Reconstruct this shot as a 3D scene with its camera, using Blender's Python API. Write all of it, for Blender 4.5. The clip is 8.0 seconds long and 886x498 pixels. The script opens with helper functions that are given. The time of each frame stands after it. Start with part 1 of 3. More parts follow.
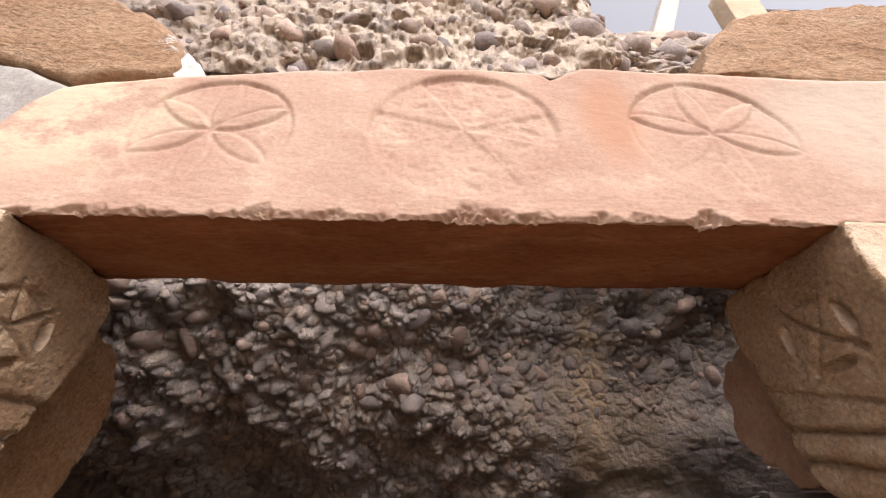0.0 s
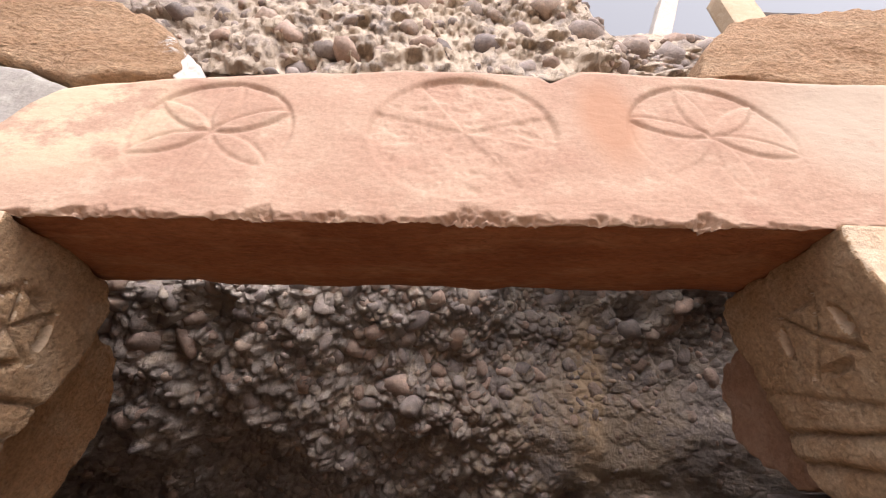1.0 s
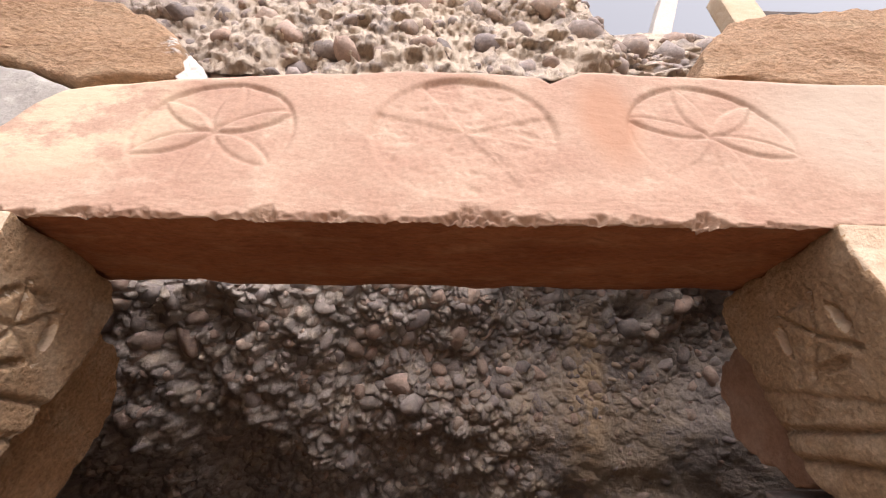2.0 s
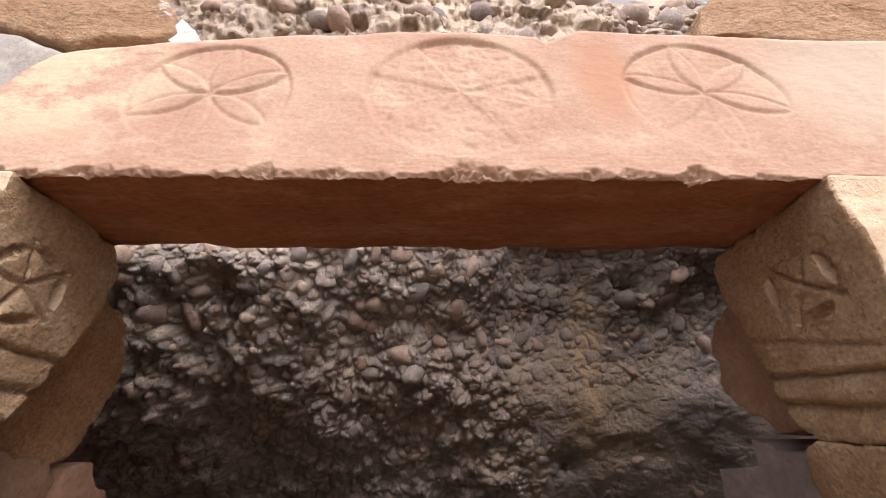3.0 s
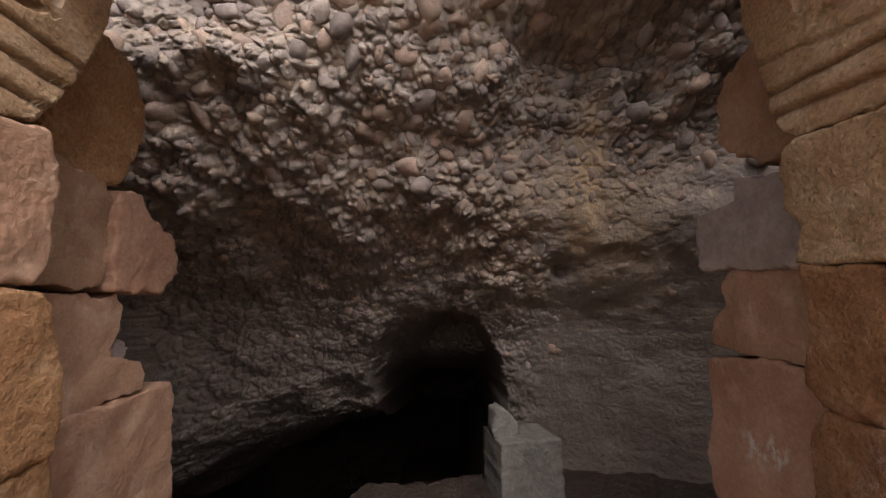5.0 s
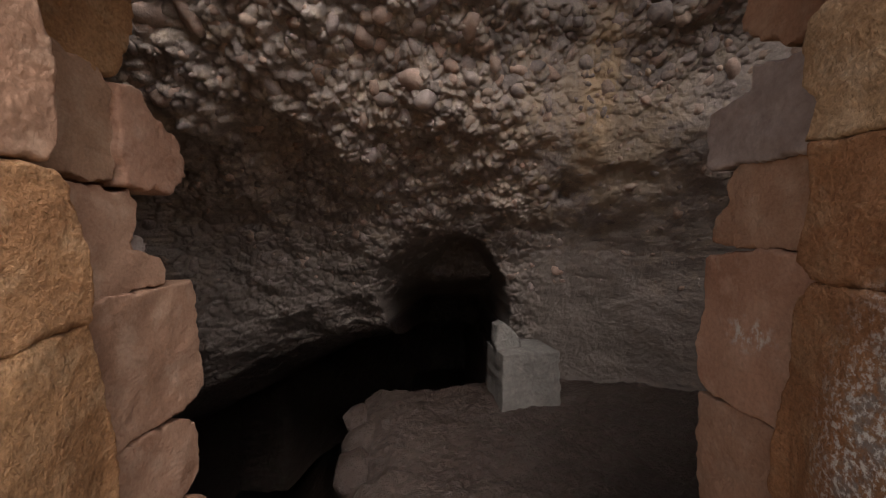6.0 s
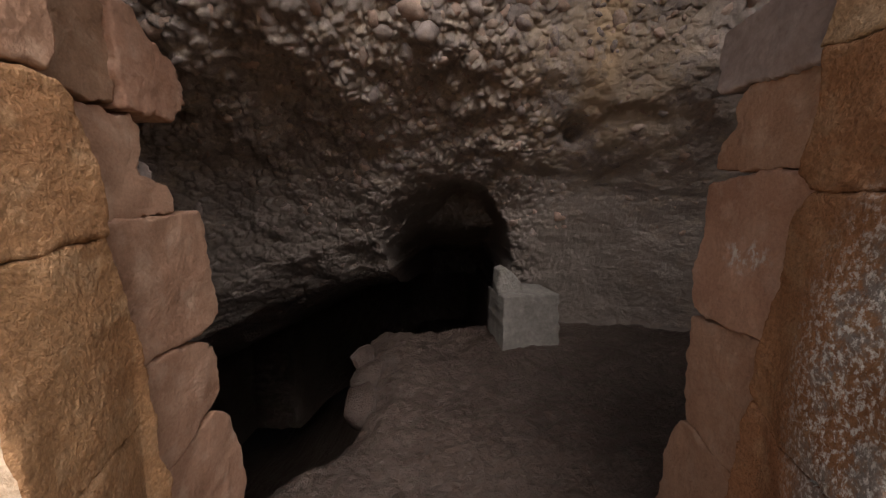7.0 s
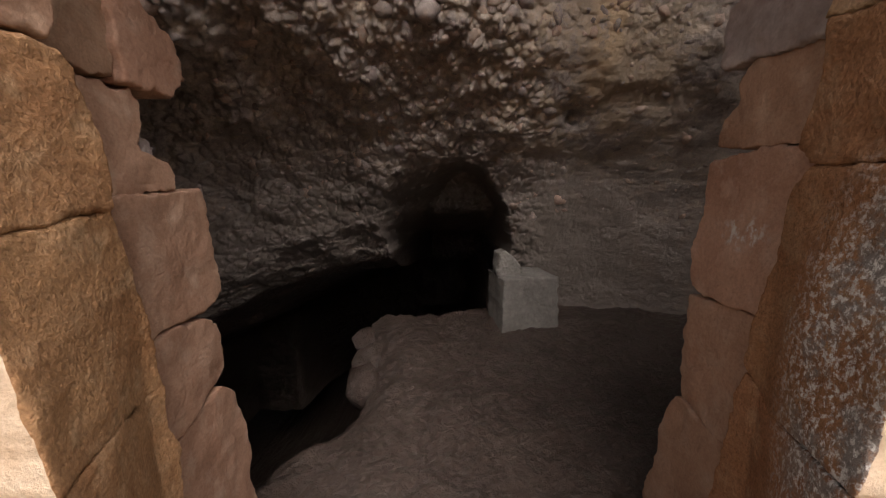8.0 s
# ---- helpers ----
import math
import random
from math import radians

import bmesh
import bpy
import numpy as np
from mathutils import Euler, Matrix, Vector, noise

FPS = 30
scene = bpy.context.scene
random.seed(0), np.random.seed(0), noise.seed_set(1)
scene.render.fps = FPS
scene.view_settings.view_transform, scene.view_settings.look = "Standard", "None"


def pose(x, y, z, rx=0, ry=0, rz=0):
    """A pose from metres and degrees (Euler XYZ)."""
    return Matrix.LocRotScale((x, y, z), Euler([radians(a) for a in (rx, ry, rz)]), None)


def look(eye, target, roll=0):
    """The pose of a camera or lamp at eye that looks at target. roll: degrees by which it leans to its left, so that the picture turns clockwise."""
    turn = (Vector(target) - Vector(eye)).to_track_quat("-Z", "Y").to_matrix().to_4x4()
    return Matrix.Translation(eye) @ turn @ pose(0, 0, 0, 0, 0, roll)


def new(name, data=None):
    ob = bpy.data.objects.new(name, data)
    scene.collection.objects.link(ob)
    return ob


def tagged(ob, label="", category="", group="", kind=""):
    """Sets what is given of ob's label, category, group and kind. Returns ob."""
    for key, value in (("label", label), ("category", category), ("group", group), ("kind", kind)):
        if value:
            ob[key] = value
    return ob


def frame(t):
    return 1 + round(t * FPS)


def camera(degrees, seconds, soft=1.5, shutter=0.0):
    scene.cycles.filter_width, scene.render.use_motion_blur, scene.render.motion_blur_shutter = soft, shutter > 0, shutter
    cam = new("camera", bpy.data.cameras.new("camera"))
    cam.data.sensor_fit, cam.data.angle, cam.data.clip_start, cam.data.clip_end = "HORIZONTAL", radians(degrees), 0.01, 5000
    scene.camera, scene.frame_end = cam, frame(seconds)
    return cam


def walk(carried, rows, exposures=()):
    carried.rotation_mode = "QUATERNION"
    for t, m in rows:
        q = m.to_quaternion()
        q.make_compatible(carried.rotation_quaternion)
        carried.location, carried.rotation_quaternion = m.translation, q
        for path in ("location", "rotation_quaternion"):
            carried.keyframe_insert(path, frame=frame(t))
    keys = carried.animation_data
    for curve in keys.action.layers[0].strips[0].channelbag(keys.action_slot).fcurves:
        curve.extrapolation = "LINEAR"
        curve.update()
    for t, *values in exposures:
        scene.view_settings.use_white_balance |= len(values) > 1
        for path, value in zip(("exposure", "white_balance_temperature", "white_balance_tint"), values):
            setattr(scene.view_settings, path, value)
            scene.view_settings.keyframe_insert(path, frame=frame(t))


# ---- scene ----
cam = camera(99.6, 8.0, soft=1.1)
PATH = [
    (0, (0.017, -0.415, 1.388), (0.047, 1.277, 2.454), 0.3),
    (0.5, (0.017, -0.416, 1.387), (0.048, 1.276, 2.454), 0.4),
    (1, (0.015, -0.417, 1.389), (0.052, 1.272, 2.459), 0.3),
    (2.5, (0.013, -0.423, 1.381), (0.05, 1.275, 2.438), 0.1),
    (3, (0.016, -0.412, 1.346), (0.059, 1.327, 2.332), -0.6),
    (3.5, (0.019, -0.4, 1.295), (0.056, 1.397, 2.172), -0.6),
    (4, (0.017, -0.386, 1.235), (0.041, 1.479, 1.957), -0.7),
    (4.5, (0.016, -0.369, 1.169), (0.031, 1.557, 1.706), 0.0),
    (4.7, (0.015, -0.362, 1.136), (0.027, 1.587, 1.585), -0.0),
    (6, (0.021, -0.366, 1.003), (-0.009, 1.633, 0.997), -0.2),
    (6.5, (0.018, -0.376, 0.96), (-0.023, 1.618, 0.813), 0.2),
    (7, (0.016, -0.384, 0.933), (-0.025, 1.602, 0.697), -0.4),
    (7.5, (0.014, -0.39, 0.918), (-0.026, 1.589, 0.637), -0.3),
    (8, (0.013, -0.394, 0.912), (-0.027, 1.581, 0.605), -0.3),
]
walk(cam, [(t, look(eye, target, roll)) for t, eye, target, roll in PATH],
     exposures=[(0, 0.93, 6500, 17), (2.5, 0.93, 6500, 18), (3.5, 0.86, 6650, 18), (4.5, 0.82, 6700, 17), (6, 0.70, 6800, 16), (8, 0.71, 6900, 16)])

# ---- light ----
world = bpy.data.worlds.new("sky")
scene.world = world
world.use_nodes = True
wn, wl = world.node_tree.nodes, world.node_tree.links
sky = wn.new("ShaderNodeTexSky")
sky.sky_type, sky.sun_disc = "NISHITA", False
sky.sun_elevation, sky.sun_rotation = radians(50), radians(164)
sky.dust_density, sky.air_density = 5.0, 1.0
wn["Background"].inputs[1].default_value = 0.15
haze = wn.new("ShaderNodeHueSaturation")
haze.inputs["Saturation"].default_value = 0.2
wl.new(sky.outputs[0], haze.inputs["Color"])
wl.new(haze.outputs[0], wn["Background"].inputs[0])
sun = new("sun", bpy.data.lights.new("sun", "SUN"))
sun.data.energy, sun.data.angle, sun.data.color = 1.3, radians(36), (1.0, 0.95, 0.93)
sun.matrix_world = look((0.7, -3.2, 3.9), (0, 0, 0))


# ---- materials ----
def stone_material(name, dark, mid, light, grain=60.0, patch=4.0, relief=0.5, rough=0.9, vary=0.12, stains=(), streak=(1, 1, 1), fine=0.006, coarse=0.006, speckle=0.4, kinds=(), pebble=0.0):
    """Mottled stone: large patches, fine grain, bump; stains (and one painted shade) = (colour, centre, radii, size,
    cover).
    """
    m = bpy.data.materials.new(name)
    m.use_nodes = True
    n, l = m.node_tree.nodes, m.node_tree.links
    b = n["Principled BSDF"]
    b.inputs["Roughness"].default_value = rough
    b.inputs["Specular IOR Level"].default_value = 0.25
    geo = n.new("ShaderNodeNewGeometry")
    mp = n.new("ShaderNodeMapping")
    mp.inputs["Scale"].default_value = streak
    l.new(geo.outputs["Position"], mp.inputs[0])

    def fbm(scale, detail=6.0, r=0.6):
        t = n.new("ShaderNodeTexNoise")
        t.inputs["Scale"].default_value, t.inputs["Detail"].default_value, t.inputs["Roughness"].default_value = scale, detail, r
        l.new(mp.outputs[0], t.inputs["Vector"])
        return t.outputs["Fac"]

    def mix(fac, a, c, kind="MIX"):
        x = n.new("ShaderNodeMix")
        x.data_type, x.blend_type = "RGBA", kind
        for sock, v in ((x.inputs[0], fac), (x.inputs[6], a), (x.inputs[7], c)):
            if isinstance(v, (float, int)):
                sock.default_value = v
            elif isinstance(v, tuple):
                sock.default_value = (*v, 1)
            else:
                l.new(v, sock)
        return x.outputs[2]

    def ramp(fac, lo, hi):
        r = n.new("ShaderNodeMapRange")
        r.inputs[1].default_value, r.inputs[2].default_value = lo, hi
        l.new(fac, r.inputs[0])
        return r.outputs[0]

    big, small = fbm(patch, 8.0), fbm(grain, 5.0, 0.7)
    col = mix(ramp(big, 0.35, 0.62), dark, mid)
    col = mix(ramp(fbm(patch * 2.7, 8.0), 0.5, 0.72), col, light)
    col = mix(speckle, col, mix(ramp(small, 0.3, 0.7), (0.55, 0.55, 0.55), (1.35, 1.35, 1.35)), "MULTIPLY")
    info = n.new("ShaderNodeObjectInfo")
    add = n.new("ShaderNodeMath")
    add.operation = "ADD"
    l.new(info.outputs["Random"], add.inputs[0])
    l.new(geo.outputs["Random Per Island"], add.inputs[1])
    fr = n.new("ShaderNodeMath")
    fr.operation = "FRACT"
    l.new(add.outputs[0], fr.inputs[0])
    hsv = n.new("ShaderNodeHueSaturation")
    l.new(ramp_to(n, l, fr.outputs[0], 1 - vary * 1.6, 1 + vary * 1.6), hsv.inputs["Value"])
    l.new(ramp_to(n, l, fr.outputs[0], 0.5 + vary * 0.05, 0.5 - vary * 0.05), hsv.inputs["Hue"])
    l.new(col, hsv.inputs["Color"])
    col = hsv.outputs[0]
    if kinds:
        pick = n.new("ShaderNodeMath")
        pick.operation = "MULTIPLY"
        pick.inputs[1].default_value = 7.31
        l.new(fr.outputs[0], pick.inputs[0])
        again = n.new("ShaderNodeMath")
        again.operation = "FRACT"
        l.new(pick.outputs[0], again.inputs[0])
        cr = n.new("ShaderNodeValToRGB")
        cr.color_ramp.interpolation = "CONSTANT"
        while len(cr.color_ramp.elements) < len(kinds):
            cr.color_ramp.elements.new(0.5)
        for k, tint in enumerate(kinds):
            cr.color_ramp.elements[k].position = k / len(kinds)
            cr.color_ramp.elements[k].color = (*tint, 1)
        l.new(again.outputs[0], cr.inputs[0])
        col = mix(1.0, col, cr.outputs[0], "MULTIPLY")
    for colour, centre, radii, size, cover in stains:
        sm = n.new("ShaderNodeMapping")
        sm.inputs["Location"].default_value = [-c / r for c, r in zip(centre, radii)]
        sm.inputs["Scale"].default_value = [1 / r for r in radii]
        l.new(geo.outputs["Position"], sm.inputs[0])
        ln = n.new("ShaderNodeVectorMath")
        ln.operation = "LENGTH"
        l.new(sm.outputs[0], ln.inputs[0])
        mu = n.new("ShaderNodeMath")
        mu.operation = "MULTIPLY"
        l.new(ramp(ln.outputs["Value"], 1.15, 0.55), mu.inputs[0])
        l.new(ramp(fbm(size, 6.0, 0.75), 0.62 - cover, 0.72 - cover), mu.inputs[1])
        col = mix(mu.outputs[0], col, colour)
    l.new(col, b.inputs["Base Color"])
    bump = n.new("ShaderNodeBump")
    bump.inputs["Strength"].default_value, bump.inputs["Distance"].default_value = relief, fine
    l.new(small, bump.inputs["Height"])
    bump2 = n.new("ShaderNodeBump")
    bump2.inputs["Strength"].default_value, bump2.inputs["Distance"].default_value = relief, coarse
    l.new(fbm(grain * 0.3, 6.0), bump2.inputs["Height"])
    l.new(bump2.outputs[0], bump.inputs["Normal"])
    if pebble:
        vor = n.new("ShaderNodeTexVoronoi")
        vor.feature = "SMOOTH_F1"
        vor.inputs["Scale"].default_value = pebble
        warp = n.new("ShaderNodeVectorMath")
        warp.operation = "MULTIPLY_ADD"
        warp.inputs[1].default_value = (0.03, 0.03, 0.03)
        bend = n.new("ShaderNodeTexNoise")
        bend.inputs["Scale"].default_value = 18.0
        l.new(geo.outputs["Position"], bend.inputs["Vector"])
        l.new(bend.outputs["Color"], warp.inputs[0])
        l.new(geo.outputs["Position"], warp.inputs[2])
        l.new(warp.outputs[0], vor.inputs["Vector"])
        bump3 = n.new("ShaderNodeBump")
        bump3.invert = True
        bump3.inputs["Strength"].default_value, bump3.inputs["Distance"].default_value = 0.45, 0.010
        l.new(vor.outputs["Distance"], bump3.inputs["Height"])
        l.new(bump3.outputs[0], bump2.inputs["Normal"])
    l.new(bump.outputs[0], b.inputs["Normal"])
    return m


def ramp_to(n, l, fac, lo, hi):
    r = n.new("ShaderNodeMapRange")
    r.inputs[3].default_value, r.inputs[4].default_value = lo, hi
    l.new(fac, r.inputs[0])
    return r.outputs[0]


PINK = stone_material("pink_sandstone", (0.385, 0.235, 0.17), (0.455, 0.308, 0.226), (0.50, 0.362, 0.268), 130, 4, 0.22, vary=0.0, streak=(1, 1, 1.4),
                      stains=(((0.41, 0.235, 0.155), (0.31, 0.0, 1.925), (0.06, 0.2, 0.12), 22.0, 0.42),
                              ((0.57, 0.44, 0.31), (-0.60, 0.0, 1.90), (0.2, 0.2, 0.14), 7.0, 0.2),
                              ((0.45, 0.36, 0.28), (0.82, 0.0, 1.93), (0.25, 0.2, 0.18), 6.0, 0.32)))
RED_SHADED = stone_material("red_shaded_sandstone", (0.25, 0.085, 0.038), (0.36, 0.14, 0.066), (0.41, 0.185, 0.095), 110, 6, 1.0, vary=0.0, streak=(0.45, 1.5, 1), fine=0.008, coarse=0.012, speckle=0.55)
GOLD = stone_material("golden_sandstone", (0.382, 0.195, 0.092), (0.497, 0.279, 0.14), (0.538, 0.345, 0.198), 130, 6, 1.0, vary=0.07, fine=0.011, coarse=0.008, speckle=0.75, pebble=85.0)
ROSE = stone_material("rose_gold_sandstone", (0.43, 0.275, 0.155), (0.54, 0.37, 0.222), (0.58, 0.43, 0.285), 150, 6, 1.0, vary=0.05, fine=0.011, coarse=0.003, speckle=0.75, pebble=105.0)
TAN = stone_material("tan_sandstone", (0.40, 0.245, 0.14), (0.47, 0.305, 0.185), (0.51, 0.355, 0.225), 120, 5, 1.0, vary=0.04, fine=0.011, coarse=0.008, speckle=0.75, streak=(0.6, 1, 1.3), pebble=70.0,
                     stains=(((0.72, 0.70, 0.66), (-0.53, 0.02, 2.16), (0.03, 0.1, 0.05), 60.0, 0.12),))
FRONT = stone_material("pale_beige_stone", (0.50, 0.37, 0.25), (0.58, 0.45, 0.32), (0.62, 0.51, 0.38), 120, 5, 0.6, vary=0.04)
RUST = stone_material("rust_sandstone", (0.284, 0.129, 0.0602), (0.378, 0.189, 0.0946), (0.43, 0.258, 0.146), 150, 6, 1.0, vary=0.06, fine=0.011, coarse=0.003, speckle=0.75, pebble=85.0,
                      stains=(((0.27, 0.24, 0.215), (0.56, 0.06, 0.68), (0.3, 0.125, 0.29), 9.0, 0.15), ((0.78, 0.76, 0.72), (0.56, 0.07, 0.66), (0.3, 0.13, 0.30), 95.0, 0.125)))
SMOOTH = stone_material("smooth_sandstone", (0.306, 0.18, 0.117), (0.405, 0.257, 0.176), (0.459, 0.324, 0.234), 150, 5, 0.5, coarse=0.003,
                        stains=(((0.58, 0.55, 0.51), (0.65, 0.44, 0.815), (0.2, 0.07, 0.04), 35.0, 0.12),))
ROSY = stone_material("rosy_sandstone", (0.317, 0.18, 0.119), (0.414, 0.255, 0.176), (0.458, 0.312, 0.229), 110, 5, 0.6, coarse=0.005, vary=0.05,
                      stains=(((0.58, 0.55, 0.51), (0.65, 0.44, 0.815), (0.2, 0.07, 0.04), 35.0, 0.12),))
GREYSTONE = stone_material("grey_sandstone", (0.24, 0.20, 0.185), (0.31, 0.265, 0.245), (0.37, 0.32, 0.295), 50, 5, 0.4)
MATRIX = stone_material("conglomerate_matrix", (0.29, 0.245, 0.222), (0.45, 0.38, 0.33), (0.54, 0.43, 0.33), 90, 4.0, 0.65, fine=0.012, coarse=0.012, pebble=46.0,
                        stains=(((0.36, 0.285, 0.21), (0.75, 1.7, 1.55), (0.6, 0.9, 0.55), 4.0, 0.17),
                                ((0.46, 0.34, 0.22), (0.78, 1.4, 1.75), (0.10, 0.8, 0.42), 9.0, 0.22),
                                ((0.52, 0.43, 0.335), (0.3, 0.6, 3.1), (1.7, 0.8, 0.9), 5.0, 0.22),
                                # dark patch low on the back wall: cave shade put into the rock's colour
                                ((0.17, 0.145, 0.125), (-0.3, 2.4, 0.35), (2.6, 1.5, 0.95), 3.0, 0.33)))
COBBLE = stone_material("cobble_stone", (0.28, 0.24, 0.22), (0.39, 0.335, 0.3), (0.47, 0.385, 0.325), 90, 11, 0.8, rough=0.72, vary=0.08,
                        kinds=((0.9, 0.87, 0.85), (1.02, 0.88, 0.79), (0.78, 0.76, 0.76), (0.95, 0.8, 0.7), (0.88, 0.86, 0.86), (1.08, 0.96, 0.85), (0.64, 0.62, 0.63), (0.86, 0.77, 0.7)),
                        stains=(((0.44, 0.33, 0.22), (0.72, 1.5, 1.7), (0.45, 0.8, 0.35), 6.0, 0.10),))
EARTH_AND_SHADE = stone_material("earth_and_hollow_shade", (0.054, 0.034, 0.026), (0.078, 0.052, 0.041), (0.10, 0.070, 0.056), 55, 3, 1.0, rough=0.31, fine=0.02, coarse=0.03)
EARTH_AND_SHADE.node_tree.nodes["Principled BSDF"].inputs["Specular IOR Level"].default_value = 0.7
PALE = stone_material("pale_stone", (0.27, 0.255, 0.23), (0.33, 0.31, 0.28), (0.39, 0.37, 0.33), 50, 6, 0.6)
BOXSTONE = stone_material("damp_limestone", (0.17, 0.16, 0.145), (0.22, 0.21, 0.19), (0.27, 0.255, 0.23), 50, 7, 0.9)
GROUND = stone_material("yard_ground", (0.36, 0.27, 0.19), (0.44, 0.34, 0.24), (0.5, 0.4, 0.3), 40, 2, 0.6)
PLASTER = stone_material("painted_post", (0.55, 0.5, 0.45), (0.6, 0.55, 0.5), (0.65, 0.6, 0.55), 40, 3, 0.2)
DARKWOOD = stone_material("dark_beam", (0.05, 0.04, 0.035), (0.08, 0.065, 0.055), (0.1, 0.085, 0.07), 40, 6, 0.6)


# ---- builders ----
def smooth(a, b, x):
    t = np.clip((x - a) / (b - a), 0, 1)
    return t * t * (3 - 2 * t)


def fbm(p, octaves=4):
    return noise.fractal(p, 1.0, 2.0, octaves)


def mesh_part(name, verts, faces, material, parent=None, label="", shade=True):
    me = bpy.data.meshes.new(name)
    me.from_pydata([tuple(v) for v in verts], [], faces)
    me.materials.append(material)
    me.validate()
    me.update()
    if shade:
        me.polygons.foreach_set("use_smooth", [True] * len(me.polygons))
    ob = new(name, me)
    if parent:
        ob.parent = parent
        ob.matrix_parent_inverse = Matrix.Translation(-parent.location)
    return tagged(ob, label)


def roughen(ob, broad, fine, f_broad=9.0, f_fine=90.0, seed=0.0):
    """Push the vertices along their normals by noise at two sizes (metres)."""
    me = ob.data
    normals = [v.normal.copy() for v in me.vertices]
    off = Vector((seed * 3.1, seed * 1.7, seed * 2.3))
    for v, nv in zip(me.vertices, normals):
        p = v.co + off
        v.co += nv * (broad * fbm(p * f_broad, 3) + fine * fbm(p * f_fine, 3))
    me.update()


def outline_stone(name, outline, depth, place, material, parent=None, label="", edge=0.014, rings=14, around=96, wobble=0.006,
                  rough=(0.006, 0.0025), seed=0.0, carve=None):
    """A rough block: an outline (a, b) with a worn rim, depth metres thick; place(a, b, d) puts it into the world."""
    pts = np.array(outline, float)
    centre = pts.mean(axis=0)
    pts = pts + (pts - centre) / np.linalg.norm(pts - centre, axis=1, keepdims=True) * 0.005
    nxt = np.roll(pts, -1, axis=0)
    seg = np.linalg.norm(nxt - pts, axis=1)
    cum = np.concatenate([[0], np.cumsum(seg)])
    ts = (np.arange(around) + 0.5) / around * cum[-1]
    rim = []
    for t in ts:
        k = min(np.searchsorted(cum, t, side="right") - 1, len(pts) - 1)
        rim.append(pts[k] + (nxt[k] - pts[k]) * (t - cum[k]) / seg[k])
    rim = np.array(rim)
    away = rim - centre
    wob = np.array([wobble * fbm(Vector((a * 16 + seed, b * 16, seed)), 4) + 0.35 * wobble * fbm(Vector((a * 70, b * 70 + seed, seed)), 3) for a, b in rim])[:, None]
    rim = rim + away / np.linalg.norm(away, axis=1, keepdims=True) * wob
    worn = np.array([edge * (0.45 + 1.3 * max(0.0, fbm(Vector((a * 22, b * 22, seed + 5)), 3) + 0.1)) for a, b in rim])[:, None]
    away = rim - centre
    length = np.linalg.norm(away, axis=1, keepdims=True)
    rows = []
    for i in range(1, rings + 1):
        rows.append((centre + away * (1 - worn / length) * (i / rings), np.zeros(around)))
    for ang in (30, 60, 90):
        inset = worn * (1 - math.sin(radians(ang)))
        rows.append((centre + away * (1 - inset / length), worn[:, 0] * (1 - math.cos(radians(ang)))))
    for d in np.linspace(edge * 2, depth, 7)[1:]:
        rows.append((rim, np.full(around, d)))
    verts = [place(centre[0], centre[1], carve(*centre) if carve else 0.0)]
    for row, d in rows:
        for (a, b), da in zip(row, d):
            verts.append(place(a, b, float(da) + (carve(a, b) if carve and da < edge else 0.0)))
    faces = [(0, 1 + j, 1 + (j + 1) % around) for j in range(around)]
    for i in range(len(rows) - 1):
        o = 1 + i * around
        faces += [(o + j, o + around + j, o + around + (j + 1) % around, o + (j + 1) % around) for j in range(around)]
    o = 1 + (len(rows) - 1) * around
    faces.append(tuple(o + around - 1 - j for j in range(around)))
    ob = mesh_part(name, verts, faces, material, parent, label)
    bm = bmesh.new()
    bm.from_mesh(ob.data)
    bmesh.ops.recalc_face_normals(bm, faces=bm.faces)
    bm.to_mesh(ob.data)
    bm.free()
    roughen(ob, *rough, seed=seed)
    return ob


# ---- ground and walls ----
GROUND_Z = -0.32
gx = np.concatenate([[-400, -60, -12], np.linspace(-4, 4, 33), [12, 60, 400]])
gy = np.concatenate([[-400, -60, -12], np.linspace(-4, 0.3, 18), [0.32, 5, 60, 400]])
gv = [(x, y, GROUND_Z + (0.015 * fbm(Vector((x, y, 0)) * 1.5) if abs(x) < 5 and -5 < y < 0.2 else 0) - (6.0 if y > 0.31 else 0)) for y in gy for x in gx]
nx = len(gx)
gf = [(j * nx + i, j * nx + i + 1, (j + 1) * nx + i + 1, (j + 1) * nx + i) for j in range(len(gy) - 1) for i in range(nx - 1)]
tagged(mesh_part("ground", gv, gf, GROUND), "dusty pale earth yard before the doorway", "ground", kind="structure")

for wname, s in (("wall_west", -1), ("wall_east", 1)):
    w = outline_stone(wname, [(0.02, -0.45), (0.45, -0.45), (0.45, 2.35), (0.02, 2.35)], 9.0,
                      lambda a, b, d, s=s: (s * (1.12 + d), a, b), SMOOTH, rings=6, around=60, seed=20 + s)
    tagged(w, "plain reddish sandstone wall beside the doorway", "wall", kind="structure")

# unseen wall added opposite the doorway; it cuts low sky light into the cave
yard = outline_stone("wall_south", [(-8, -0.5), (8, -0.5), (8, 1.9), (-8, 1.9)], 0.4, lambda a, b, d: (a, -3.5 - d, b), SMOOTH, rings=6, around=60, seed=30)
tagged(yard, "plain unseen wall added opposite the doorway to block low sky light", "wall", kind="structure")

